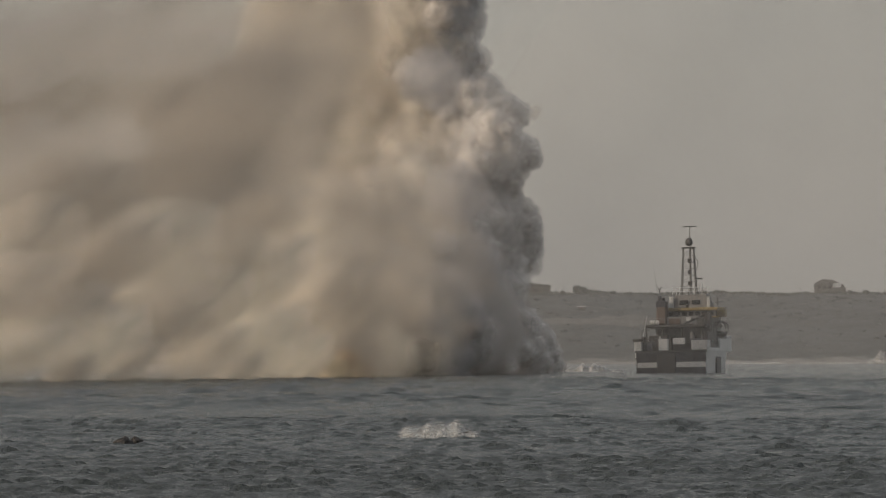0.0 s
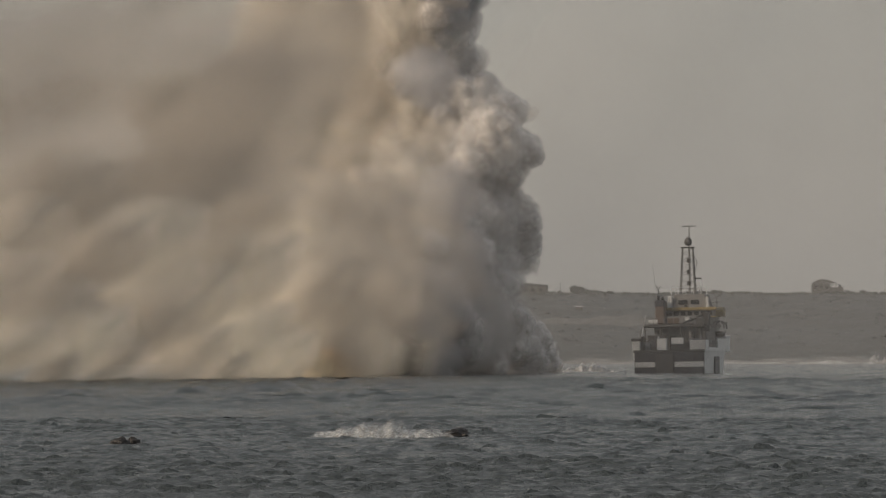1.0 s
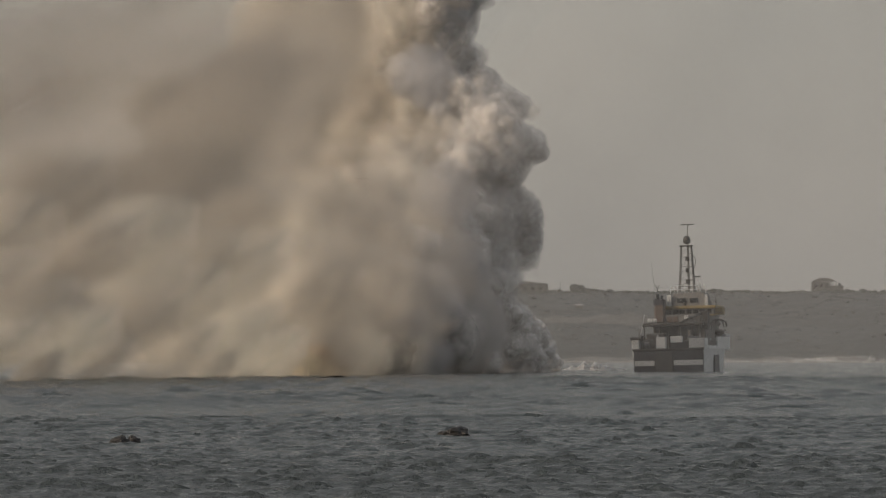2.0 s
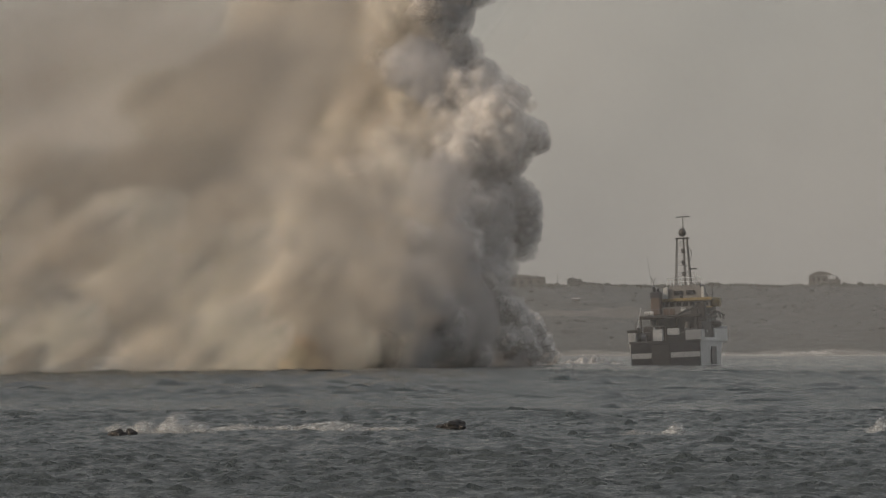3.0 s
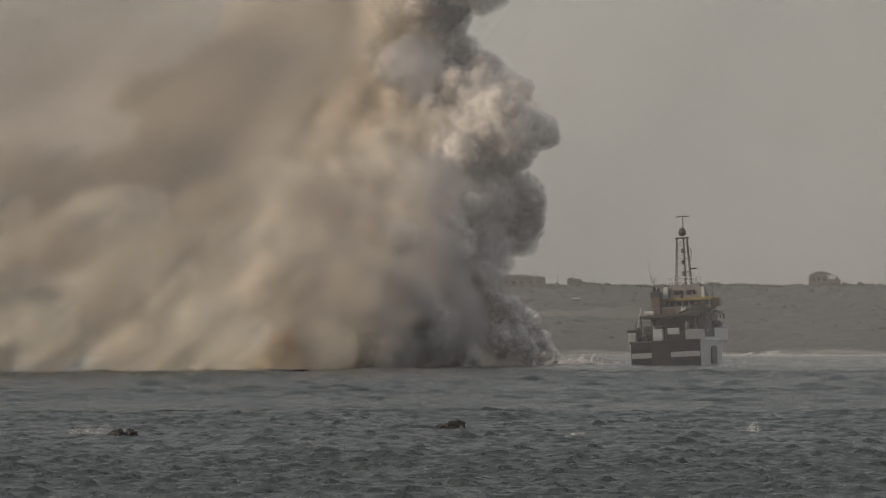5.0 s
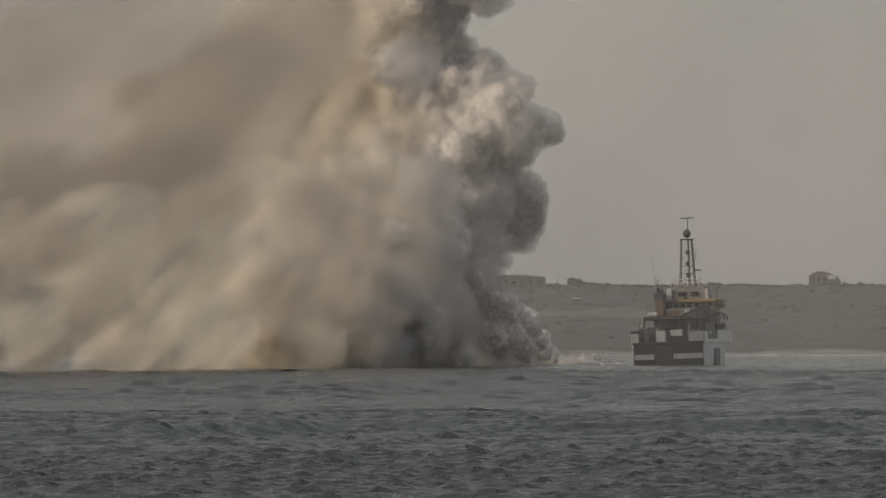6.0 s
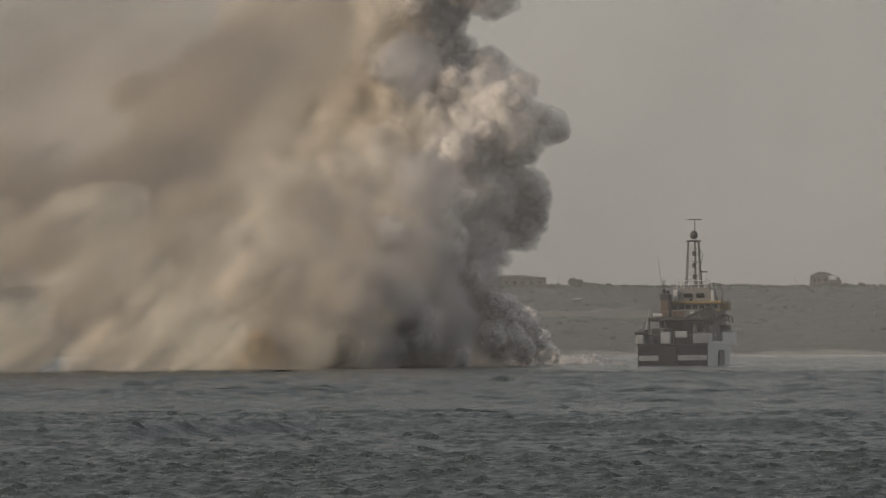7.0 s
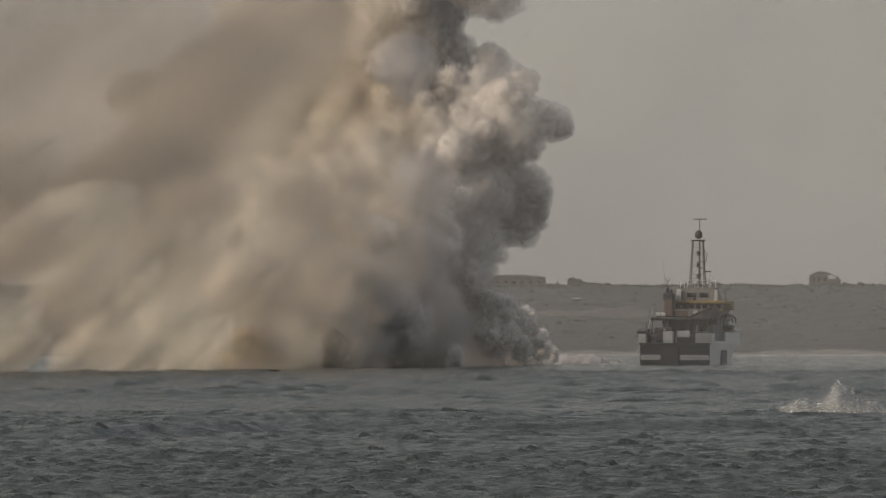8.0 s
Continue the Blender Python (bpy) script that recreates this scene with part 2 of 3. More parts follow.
def house():
    t = thing("house", "grey two-storey house with a hipped roof and porch", "house", pose(184.4, 3060, G))
    part("wall", box(-7.6, 1.2, -4, 4, -1, 5.2, 0.1), stone_mat, t)
    bm = bmesh.new()
    vs = [bm.verts.new(c) for c in ((-8, -4.5, 5.2), (4.2, -4.5, 5.5), (4.2, 4.5, 5.5), (-8, 4.5, 5.2), (-3.5, -1, 7.4), (0.6, -1, 7.0), (0.6, 1, 7.0), (-3.5, 1, 7.4))]
    for f in ((0, 1, 5, 4), (1, 2, 6, 5), (2, 3, 7, 6), (3, 0, 4, 7), (4, 5, 6, 7), (3, 2, 1, 0)):
        bm.faces.new([vs[i] for i in f])
    part("roof", bm, roof_mat, t, "brown hipped roof reaching out over the porch")
    part("side_wing", box(1.2, 7.4, -3.6, 3.6, -1, 3.4, 0.1), stone_mat, t)
    part("chimney", box(5.2, 6.6, -0.6, 0.6, 3.4, 4.8, 0.15), stone_mat, t)
    for x in (1.9, 3.9):
        part("porch_post", rod((x, -3.3, 3.3), (x, -3.3, 5.5), 0.13), stone_mat, t)
    for x in (-6.2, -3.6, -1.0):
        part("window", box(x, x + 1.1, -4.08, -3.9, 2.6, 4.0, 0.03), glass, t)


def long_building():
    t = thing("long_building", "long low grey building with a shallow gabled roof", "building", pose(34.5, 3075, G))
    part("wall", box(-15.5, 15, -6, 6, -1, 4.4, 0.1), stone_mat, t)
    bm = bmesh.new()
    vs = [bm.verts.new(c) for c in ((-16, -6.5, 4.4), (15.4, -6.5, 4.4), (15.4, 6.5, 4.4), (-16, 6.5, 4.4), (-15.4, 0, 5.6), (4, 0, 5.8), (15, 0, 4.7))]
    for f in ((0, 1, 6, 5, 4), (2, 3, 4, 5, 6), (1, 2, 6), (3, 0, 4), (3, 2, 1, 0)):
        bm.faces.new([vs[i] for i in f])
    part("roof", bm, roof_mat, t)
    for i in range(7):
        part("window", box(-13 + i * 4, -11.4 + i * 4, -6.08, -5.9, 1.4, 2.8, 0.03), glass, t)


def leaf_crown(r, seed, count=150):
    rnd = random.Random(seed)
    bm = bmesh.new()
    for _ in range(count):
        d = Vector((rnd.gauss(0, 1), rnd.gauss(0, 1), rnd.gauss(0, 0.8))).normalized() * r * rnd.random() ** 0.4
        s = r * rnd.uniform(0.12, 0.27)
        got = bmesh.ops.create_icosphere(bm, subdivisions=1, radius=s, matrix=Matrix.Translation(d))["verts"]
        for v in got:
            v.co += Vector((rnd.gauss(0, 1), rnd.gauss(0, 1), rnd.gauss(0, 1))) * s * 0.25
    return bm


def tree(x, y, h, r, seed):
    t = thing("tree", "dark round-crowned tree standing on the skyline", "tree", pose(x, y, land_z(x, y)))
    part("trunk", rod((0, 0, -0.5), (0.2, 0, h - r), 0.3, 0.16), leaf_mat, t)
    part("limb", rod((0.1, 0, h - 1.6 * r), (r * 0.5, 0, h - 0.5 * r), 0.13, 0.06), leaf_mat, t)
    part("crown", leaf_crown(r, seed), leaf_mat, t, at=pose(0.2, 0, h - r))


house()
long_building()
tree(62.0, 3050, 4.8, 2.3, 1)
tree(65.0, 3052, 4.3, 2.0, 2)
t = thing("utility_pole", "thin dark wooden utility pole on the plateau", "pole", pose(55.2, 3050, G))
part("post", rod((0, 0, -1), (0, 0, 5.8), 0.16, 0.11), steel, t)
part("crossarm", box(-0.7, 0.7, -0.06, 0.06, 4.9, 5.05, 0.02), steel, t)
t = thing("leaning_pole", "thin leaning dark pole on the skyline", "pole", pose(170.5, 3050, G))
part("post", rod((0.8, 0, -0.8), (-2.6, 0, 4.6), 0.15, 0.1), steel, t)
t = thing("shed", "small shed with a pale flat roof on the slope", "shed", pose(60.2, 2866, land_z(60, 2866)))
part("wall", box(-1.7, 1.7, -1.4, 1.4, -1, 1.4, 0.05), stone_mat, t)
part("roof", box(-1.9, 1.9, -1.7, 1.7, 1.4, 1.8, 0.05), hull_white, t)


# ---- rocks and foam ----
def rock(x, y, w, h, seed):
    bm = bmesh.new()
    bmesh.ops.create_icosphere(bm, subdivisions=4, radius=1)
    for v in bm.verts:
        n = noise.fractal(v.co * 1.6 + Vector((seed, 0, 0)), 0.8, 2.1, 5)
        v.co *= 1 + 0.35 * n
        v.co = Vector((v.co.x * w, v.co.y * w * 0.9, v.co.z * h))
    return tagged(part("rock", bm, rock_mat, at=pose(x, y, 0.03)), "wet dark rock awash in the waves", "rock")


rock(0.35, 203, 0.44, 0.27, 3)
rock(0.05, 203.4, 0.26, 0.17, 7)
rock(-9.55, 186, 0.28, 0.2, 11)
rock(-9.2, 186.4, 0.2, 0.2, 4)


def foam_heap(w, d, h, seed, label="white foam of a breaking wave", mat=spray):
    """A ragged ridge of broken water with drops thrown up along its crest."""
    rnd = random.Random(seed)
    bm = bmesh.new()
    nu, nv = 90, 12
    for lift, inset in ((1.0, 1.0), (0.82, 0.97), (0.64, 0.93), (0.46, 0.88), (0.3, 0.8)):    # veils of spray over solid foam
        rows = []
        for i in range(nu + 1):
            u = i / nu
            crest = max(0, noise.noise((u * 5.0 + seed * 3.1, seed, 0)) + 0.3) + 0.5 * max(0, noise.noise((u * w * 2.4, seed, 4)))
            swell_up = max(0.0, math.sin(math.pi * u)) ** 0.9 * (0.18 + 1.0 * crest)
            row = []
            for j in range(nv + 1):
                v = j / nv * 2 - 1
                rag = noise.fractal((u * w * 3.0, v * d * 3 + seed, seed * 1.7 + lift), 0.6, 2.2, 6)
                z = h * lift * swell_up * max(0, 1 - v * v) * (1 + 0.5 * rag) + 0.1 * lift - 0.22 * v * v
                row.append(bm.verts.new(((u - 0.5) * w * inset + 0.05 * w * rag, v * d * inset + 0.1 * rag * d, z)))
            rows.append(row)
        for i in range(nu):
            for j in range(nv):
                bm.faces.new((rows[i][j], rows[i + 1][j], rows[i + 1][j + 1], rows[i][j + 1]))
        if lift == 1.0:
            crest_row = [r[nv // 2].co.copy() for r in rows]
    for _ in range(140):
        i = int(rnd.triangular(0, nu, nu * rnd.uniform(0.3, 0.7)))
        p = crest_row[i]
        s = h * rnd.uniform(0.005, 0.016)
        bmesh.ops.create_icosphere(bm, subdivisions=1, radius=s, matrix=Matrix.Translation(
            p + Vector((rnd.gauss(0, 0.03) * w, rnd.gauss(0, 0.3) * d, abs(rnd.gauss(0.0, 0.12)) * h))))
    return tagged(part("foam", bm, mat, smooth=True), label, "foam", kind="stuff")


# width, depth, height, seed, then rows of (seconds, x, y, z)
BREAKERS = [
    (2.6, 0.9, 0.5, 1, ((0, -0.3, 201.6, 0.06), (1, -2.3, 200, 0.05), (1.5, -2.9, 199, -0.1), (2.2, -3.6, 198, -0.6), (8, -4, 198, -0.6))),
    (4.4, 1.2, 0.26, 2, ((0, 0.6, 206, -0.45), (0.6, -1.2, 203, -0.02), (1.2, -2.4, 202, 0.0), (1.9, -3.6, 201, -0.4), (8, -4, 201, -0.6))),
    (3.4, 1.0, 0.55, 3, ((0, -5.0, 193, -0.8), (2.2, -7.2, 193, -0.5), (3, -8.6, 193, 0.0), (3.6, -9.4, 192, 0.05), (4.2, -10.6, 192, -0.2), (4.8, -11.2, 192, -0.7), (8, -12, 192, -0.8))),
    (2.3, 0.8, 0.75, 4, ((0, -8.0, 190, -1), (3.6, -9.8, 190, -0.7), (4.2, -10.4, 190, 0.0), (4.5, -10.3, 190, 0.06), (5.2, -10.6, 190, -0.5), (8, -11, 190, -1))),
    (7.0, 1.1, 0.2, 5, ((0, -1, 196, -0.7), (2.4, -3.4, 196, -0.3), (3.2, -4.4, 196, 0.0), (4, -5, 196, 0.0), (4.8, -5.6, 196, -0.3), (8, -7, 196, -0.8))),
    (2.8, 1.0, 0.5, 6, ((0, 15.5, 190, -0.8), (2.8, 13.6, 190, -0.3), (3.5, 12.6, 190, 0.02), (4.2, 11.2, 190, 0.0), (4.7, 10.2, 190, -0.1), (5.6, 8.6, 190, -0.7), (8, 8, 190, -0.8))),
    (3.4, 1.0, 0.25, 7, ((0, 10, 188, -0.7), (2.8, 7.0, 188, -0.2), (3.5, 6.0, 188, 0.0), (4.5, 4.6, 188, 0.0), (5.4, 3.4, 188, -0.6), (8, 3, 188, -0.8))),
    (4.2, 1.3, 1.15, 8, ((0, 22, 248, -1.1), (6.6, 18.6, 248, -0.7), (7.4, 16.6, 248, -0.05), (8, 15.3, 248, 0.1))),
]
SURF = [
    (20, 5, 5.2, 11, ((0, 180, 2585, 0.3), (0.6, 179, 2585, -0.6), (1.5, 178, 2585, -1.6), (3, 174, 2585, -4.2), (8, 170, 2585, -5))),
    (30, 5, 2.2, 12, ((0, 140, 2580, -2), (2.8, 136, 2580, -0.9), (3.8, 133, 2580, 0.4), (4.8, 130, 2580, 0.0), (6.5, 128, 2580, -1.8), (8, 126, 2580, -2))),
    (22, 4, 1.8, 13, ((0, 158, 2583, -1.0), (1.4, 152, 2583, 0.2), (3.4, 148, 2583, 0.6), (4.6, 146, 2583, -0.3), (8, 140, 2583, -1.5))),
    (40, 5, 0.3, 14, ((0, 120, 2588, 0.1), (4, 118, 2588, 0.2), (8, 116, 2588, 0.0))),
    (60, 5, 0.3, 15, ((0, 175, 2590, 0.1), (4, 173, 2590, 0.0), (8, 171, 2590, 0.1))),
    (70, 5, 0.3, 18, ((0, 60, 2590, 0.1), (4, 58, 2590, 0.0), (8, 57, 2590, 0.1))),
    (11, 3, 1.7, 16, ((0, 23.5, 1045, 0.0), (4, 24.5, 1045, 0.1), (6, 24.5, 1045, 0.3), (8, 24.0, 1045, 0.2))),
]
foams = [(foam_heap(w, d, h, s), [(t, x, y, z + 0.09) for t, x, y, z in rows]) for w, d, h, s, rows in BREAKERS]
for w, d, h, s, rows in SURF:
    text = "white surf breaking at the foot of the headland" if rows[0][2] > 2000 else "white wash on the sea beside the smoke"
    foams.append((foam_heap(w, d, h, s, text, white_surf), rows))


# ---- ship: x to starboard, y forward from the transom, z up from the waterline ----
def hull_form(y):
    """Half breadth at the deck, half breadth at the waterline, deck height."""
    k = max(0.0, (y - 22) / 19)
    return 5.6 * (1 - k ** 2.6) + 0.05, 5.2 * (1 - min(1, k * 1.08) ** 2.0) + 0.05, 3.6 + 2.4 * max(0, (y - 18) / 23) ** 1.2


def ship():
    t = thing("ship", "white and dark working ship with a tall lattice mast, seen astern", "ship")
    bm = bmesh.new()
    rows = []
    for i in range(22):
        y = 41 * i / 21
        b, w, z = hull_form(y)
        pts = [(0, -2.4), (w * 0.75, -2.0), (w, -0.3), (w + (b - w) * 0.35, z * 0.4), (b, z)]
        rows.append([bm.verts.new((s * x, y + (0.9 * zz / 6 if y > 35 else 0), zz)) for s, seq in ((1, pts), (-1, pts[:0:-1])) for x, zz in seq])
    n = len(rows[0])
    for r0, r1 in zip(rows, rows[1:]):
        for j in range(n):
            bm.faces.new((r0[j], r0[(j + 1) % n], r1[(j + 1) % n], r1[j]))
    bm.faces.new(rows[0][::-1])
    bm.faces.new(rows[-1])
    bmesh.ops.recalc_face_normals(bm, faces=bm.faces)
    hull = part("hull", bm, hull_side_lit, t, "weathered white hull")
    part("transom", box(-5.45, 5.45, -0.25, -0.02, -1.5, 3.75, 0.1), hull_dark, t, "dark flat transom")
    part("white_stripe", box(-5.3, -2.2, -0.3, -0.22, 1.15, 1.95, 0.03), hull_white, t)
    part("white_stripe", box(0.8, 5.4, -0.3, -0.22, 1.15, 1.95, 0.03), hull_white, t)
    part("stern_ramp", box(-2.1, 0.7, -0.42, -0.2, -0.6, 3.3, 0.08), steel, t, "dark stern ramp door")
    part("rubbing_strake", box(-5.6, 5.6, -0.4, -0.2, 3.45, 3.8, 0.08), steel, t)
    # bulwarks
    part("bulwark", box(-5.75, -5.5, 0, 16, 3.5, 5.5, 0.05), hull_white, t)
    part("bulwark", box(5.5, 5.75, 0, 3.2, 3.5, 5.3, 0.05), hull_side_lit, t)
    part("bulwark", box(5.5, 5.75, 3.2, 15, 3.5, 4.1, 0.05), hull_side_lit, t)
    part("bulwark", box(5.5, 5.75, 15, 30, 3.5, 5.5, 0.05), hull_side_lit, t)
    # dark block standing in for the dark recess above the low bulwark
    part("side_recess", box(4.6, 5.3, 4, 15, 3.6, 6.6, 0.1), steel, t, "dark grey block filling the recess behind the low bulwark")
    part("deck_lamp", rod((5.35, 9, 4.9), (5.35, 9, 5.25), 0.14), hull_white, t)
    part("hose_reel", rod((-3.9, 1.6, 4.3), (-3.2, 1.6, 4.3), 0.6, sides=16), mid_grey, t)
    part("vent_cowl", rod((2.2, 9.5, 3.6), (2.2, 9.3, 6.6), 0.3, 0.36, 12), faded, t)
    part("vent_cowl", rod((-3.3, 10.4, 3.6), (-3.3, 10.2, 6.9), 0.28, 0.34, 12), mid_grey, t)
    part("life_raft", rod((-4.6, 10.5, 8.2), (-3.2, 10.5, 8.2), 0.36, sides=14), hull_white, t)
    part("ladder", box(1.0, 1.5, 11.7, 11.85, 3.7, 7.4, 0.03), mid_grey, t)
    part("search_light", rod((0.4, 17.4, 10.5), (0.4, 17.2, 11.0), 0.22, 0.26, 12), steel, t)
    part("locker", box(2.4, 3.6, 13.0, 14.4, 7.85, 8.9, 0.06), steel, t)
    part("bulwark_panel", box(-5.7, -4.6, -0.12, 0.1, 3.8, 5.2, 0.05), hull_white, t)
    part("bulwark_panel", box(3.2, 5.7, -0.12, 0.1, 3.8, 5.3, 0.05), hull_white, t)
    part("bulwark_cap", box(-5.95, -4.3, -0.2, 0.6, 5.2, 5.65, 0.05), steel, t)
    part("bow_plate", box(3.2, 5.2, 29, 34.5, 3.5, 6.0, 0.1), hull_white, t)
    part("side_door", box(5.42, 5.66, 11.5, 17, -0.1, 2.7, 0.05), hull_dark, t, "dark loading door in the side")
    # working deck
    part("deck_cabinet", box(-2.2, -0.75, 2.0, 3.6, 3.6, 5.6, 0.08), hull_white, t, "white deck locker")
    part("deck_panel", box(-0.2, 1.7, 3.6, 4.2, 4.7, 5.7, 0.08), hull_white, t, "white panel on the working deck")
    part("winch", rod((-4.6, 4, 4.4), (-2.6, 4, 4.4), 0.85, sides=18), steel, t, "dark winch drum")
    part("winch_frame", box(-4.9, -4.5, 3.2, 4.8, 3.6, 6.0, 0.08), steel, t)
    part("winch_frame", box(-2.7, -2.35, 3.2, 4.8, 3.6, 5.8, 0.08), steel, t)
    part("cargo_stack", box(-0.4, 2.6, 5.0, 8.0, 3.6, 5.0, 0.12), steel, t)
    part("net_drum", rod((2.3, 6, 4.6), (4.6, 6, 4.6), 1.0, sides=18), hull_dark, t)
    part("deck_crates", box(-4.4, -1.4, 7, 9.5, 3.6, 6.2, 0.15), steel, t)
    for x in (-5.0, 4.8):
        part("gantry_leg", rod((x, 1.0, 3.6), (x * 0.96, 2.4, 7.0 if x < 0 else 6.0), 0.13), mid_grey, t)
    part("stern_light", rod((-1.9, 1.9, 5.6), (-1.9, 1.9, 5.95), 0.12), hull_white, t)
    part("whip_aerial", rod((-5.1, 5, 5.5), (-4.3, 5, 9.2), 0.05, 0.03), hull_white, t)
    # deckhouses
    part("lower_deckhouse", box(-4.0, 4.2, 12, 29, 3.6, 7.4, 0.15), mid_grey, t)
    part("door_opening", box(-1.5, -0.4, 11.9, 12.1, 3.8, 5.9, 0.04), glass, t)
    part("door_opening", box(1.4, 2.5, 11.9, 12.1, 3.8, 5.9, 0.04), glass, t)
    part("boat_deck", box(-5.3, 4.4, 8.6, 29.5, 7.35, 7.85, 0.1), steel, t, "dark boat deck overhanging aft")
    for x in (-5.0, -2.4, 0.6, 3.6):
        part("deck_post", rod((x, 9, 3.6), (x, 9, 7.4), 0.12), steel, t)
    part("upper_deckhouse", box(-2.6, 4.4, 15, 28, 7.85, 9.1, 0.1), mid_grey, t)
    part("upper_deckhouse_panel", box(-2.2, -0.4, 14.9, 15.1, 7.95, 8.9, 0.05), rust, t)
    part("equipment_locker", box(0.6, 1.3, 14.3, 14.95, 8.4, 9.0, 0.05), hull_white, t)
    bridge = part("bridge", box(-2.9, 5.0, 17, 26, 9.0, 10.1, 0.08), mid_grey, t)
    for i in range(7):
        x = -2.5 + i * 1.06
        part("window", box(x, x + 0.75, 16.9, 17.05, 9.25, 9.85, 0.03), glass, bridge)
    part("bridge_fascia", box(-3.2, 5.4, 16.5, 26.5, 10.0, 10.5, 0.1), ochre, t, "ochre painted bridge roof edge")
    part("bridge_wing", box(4.6, 6.2, 18, 21, 9.0, 10.1, 0.1), ochre, t)
    part("bridge_ledge", box(-3.1, 5.3, 16.4, 17.2, 8.85, 9.05, 0.04), ochre, t)
    part("top_house", box(-2.2, 3.9, 18, 24, 10.45, 12.6, 0.12, taper=0.2), faded, t, "faded buff top deckhouse")
    part("top_house_window", box(-0.9, 0.5, 17.95, 18.35, 11.0, 11.7, 0.04), glass, t)
    part("top_house_window", box(1.1, 2.4, 17.95, 18.35, 11.0, 11.7, 0.04), glass, t)
    part("white_bulkhead", box(-2.5, -1.8, 17.7, 18.2, 10.4, 12.3, 0.05), hull_white, t)
    part("white_bulkhead", box(3.5, 4.0, 17.7, 18.2, 10.4, 12.2, 0.05), hull_white, t)
    # railing on the top deck
    for x in (-2.0, -0.9, 0.3, 1.5, 2.6, 3.6):
        part("rail_post", rod((x, 18.4, 12.5), (x, 18.4, 13.7), 0.05), hull_white, t)
    for z in (13.1, 13.7):
        part("rail_bar", rod((-2.0, 18.4, z), (3.6, 18.4, z), 0.045), hull_white, t)
    for x in (-5.2, -3.6, -2.0, -0.4, 1.2, 2.8, 4.2):
        part("rail_post", rod((x, 8.7, 7.8), (x, 8.7, 8.8), 0.04), mid_grey, t)
    part("rail_bar", rod((-5.2, 8.7, 8.8), (4.2, 8.7, 8.8), 0.04), mid_grey, t)
    # funnel
    fun = part("funnel", box(-4.2, -2.5, 14.5, 17.5, 7.85, 11.0, 0.25, taper=0.1), rust, t, "orange-brown funnel with a black top")
    part("funnel_top", box(-4.25, -2.6, 14.6, 17.4, 10.5, 11.7, 0.2), hull_dark, fun)
    part("exhaust_pipe", rod((-3.6, 15.5, 11.6), (-3.6, 15.2, 12.5), 0.28, 0.26, 12), hull_dark, fun)
    part("exhaust_pipe", rod((-3.1, 16.2, 11.6), (-3.1, 16.0, 12.2), 0.22, 0.2, 12), hull_dark, fun)
    part("deck_crane", box(3.6, 4.9, 11.0, 12.4, 5.0, 9.6, 0.12), steel, t, "dark crane column")
    part("crane_jib", rod((4.2, 11.5, 9.4), (1.0, 8.5, 7.9), 0.22, 0.14), steel, t)
    # rescue boat and davit
    bm = bmesh.new()
    bmesh.ops.create_uvsphere(bm, u_segments=20, v_segments=12, radius=1)
    for v in bm.verts:
        v.co = Vector((v.co.x * 0.9, v.co.y * 2.6, v.co.z * (0.75 if v.co.z < 0 else 0.4)))
    part("rescue_boat", bm, steel, t, "dark rescue boat", at=pose(5.2, 21, 6.4), smooth=True)
    for y in (19.2, 22.8):
        bm = bmesh.new()
        pts = [(4.4, 5.3), (4.2, 7.2), (4.6, 8.1), (5.4, 8.3), (6.1, 7.8), (6.2, 7.0)]
        for (x0, z0), (x1, z1) in zip(pts, pts[1:]):
            rod((x0, y, z0), (x1, y, z1), 0.12, bm=bm)
        part("davit", bm, mid_grey, t)
    # lattice mast
    mast = part("mast", rod((0.6, 21, 12.4), (0.6, 21, 20.2), 0.2, 0.15), mid_grey, t, "tall grey lattice mast")
    legs = (((-0.9, 20.2), (-0.45, 20.5)), ((1.5, 20.2), (1.15, 20.5)), ((-0.9, 22.0), (-0.45, 21.5)), ((1.5, 22.0), (1.15, 21.5)))
    for (x0, y0), (x1, y1) in legs:
        part("mast_leg", rod((x0, y0, 12.4), (x1, y1, 20.0), 0.1, 0.085), mid_grey, mast)
    for i in range(7):
        z0, z1 = 12.6 + i * 1.05, 13.6 + i * 1.05
        k0, k1 = (z0 - 12.4) / 7.6, (z1 - 12.4) / 7.6
        l0, r0, l1, r1 = -0.9 + 0.45 * k0, 1.5 - 0.35 * k0, -0.9 + 0.45 * k1, 1.5 - 0.35 * k1
        part("mast_brace", rod((l0, 20.2 + 0.3 * k0, z0), (r1, 20.2 + 0.3 * k1, z1), 0.045), mid_grey, mast)
        part("mast_rung", rod((l1, 20.2 + 0.3 * k1, z1), (r1, 20.2 + 0.3 * k1, z1), 0.045), mid_grey, mast)
    part("mast_platform", box(-0.7, 1.5, 20.2, 21.8, 19.9, 20.1, 0.03), steel, mast)
    bm = bmesh.new()
    bmesh.ops.create_uvsphere(bm, u_segments=18, v_segments=12, radius=0.62)
    for v in bm.verts:
        v.co.z *= 1.25 if v.co.z > 0 else 1.0
    part("radome", bm, steel, mast, "grey radome", at=pose(0.45, 21, 20.85), smooth=True)
    part("top_pole", rod((0.6, 21, 21.4), (0.62, 21, 23.4), 0.1, 0.07), mid_grey, mast)
    part("radar_bar", box(-0.5, 1.75, 20.9, 21.1, 23.3, 23.45, 0.03), steel, mast)
    for z, r in ((17.6, 0.3), (15.8, 0.26), (14.0, 0.32)):
        part("mast_lamp_box", box(0.3, 0.3 + 2 * r, 19.9, 20.3, z, z + 0.7, 0.06), steel, mast)
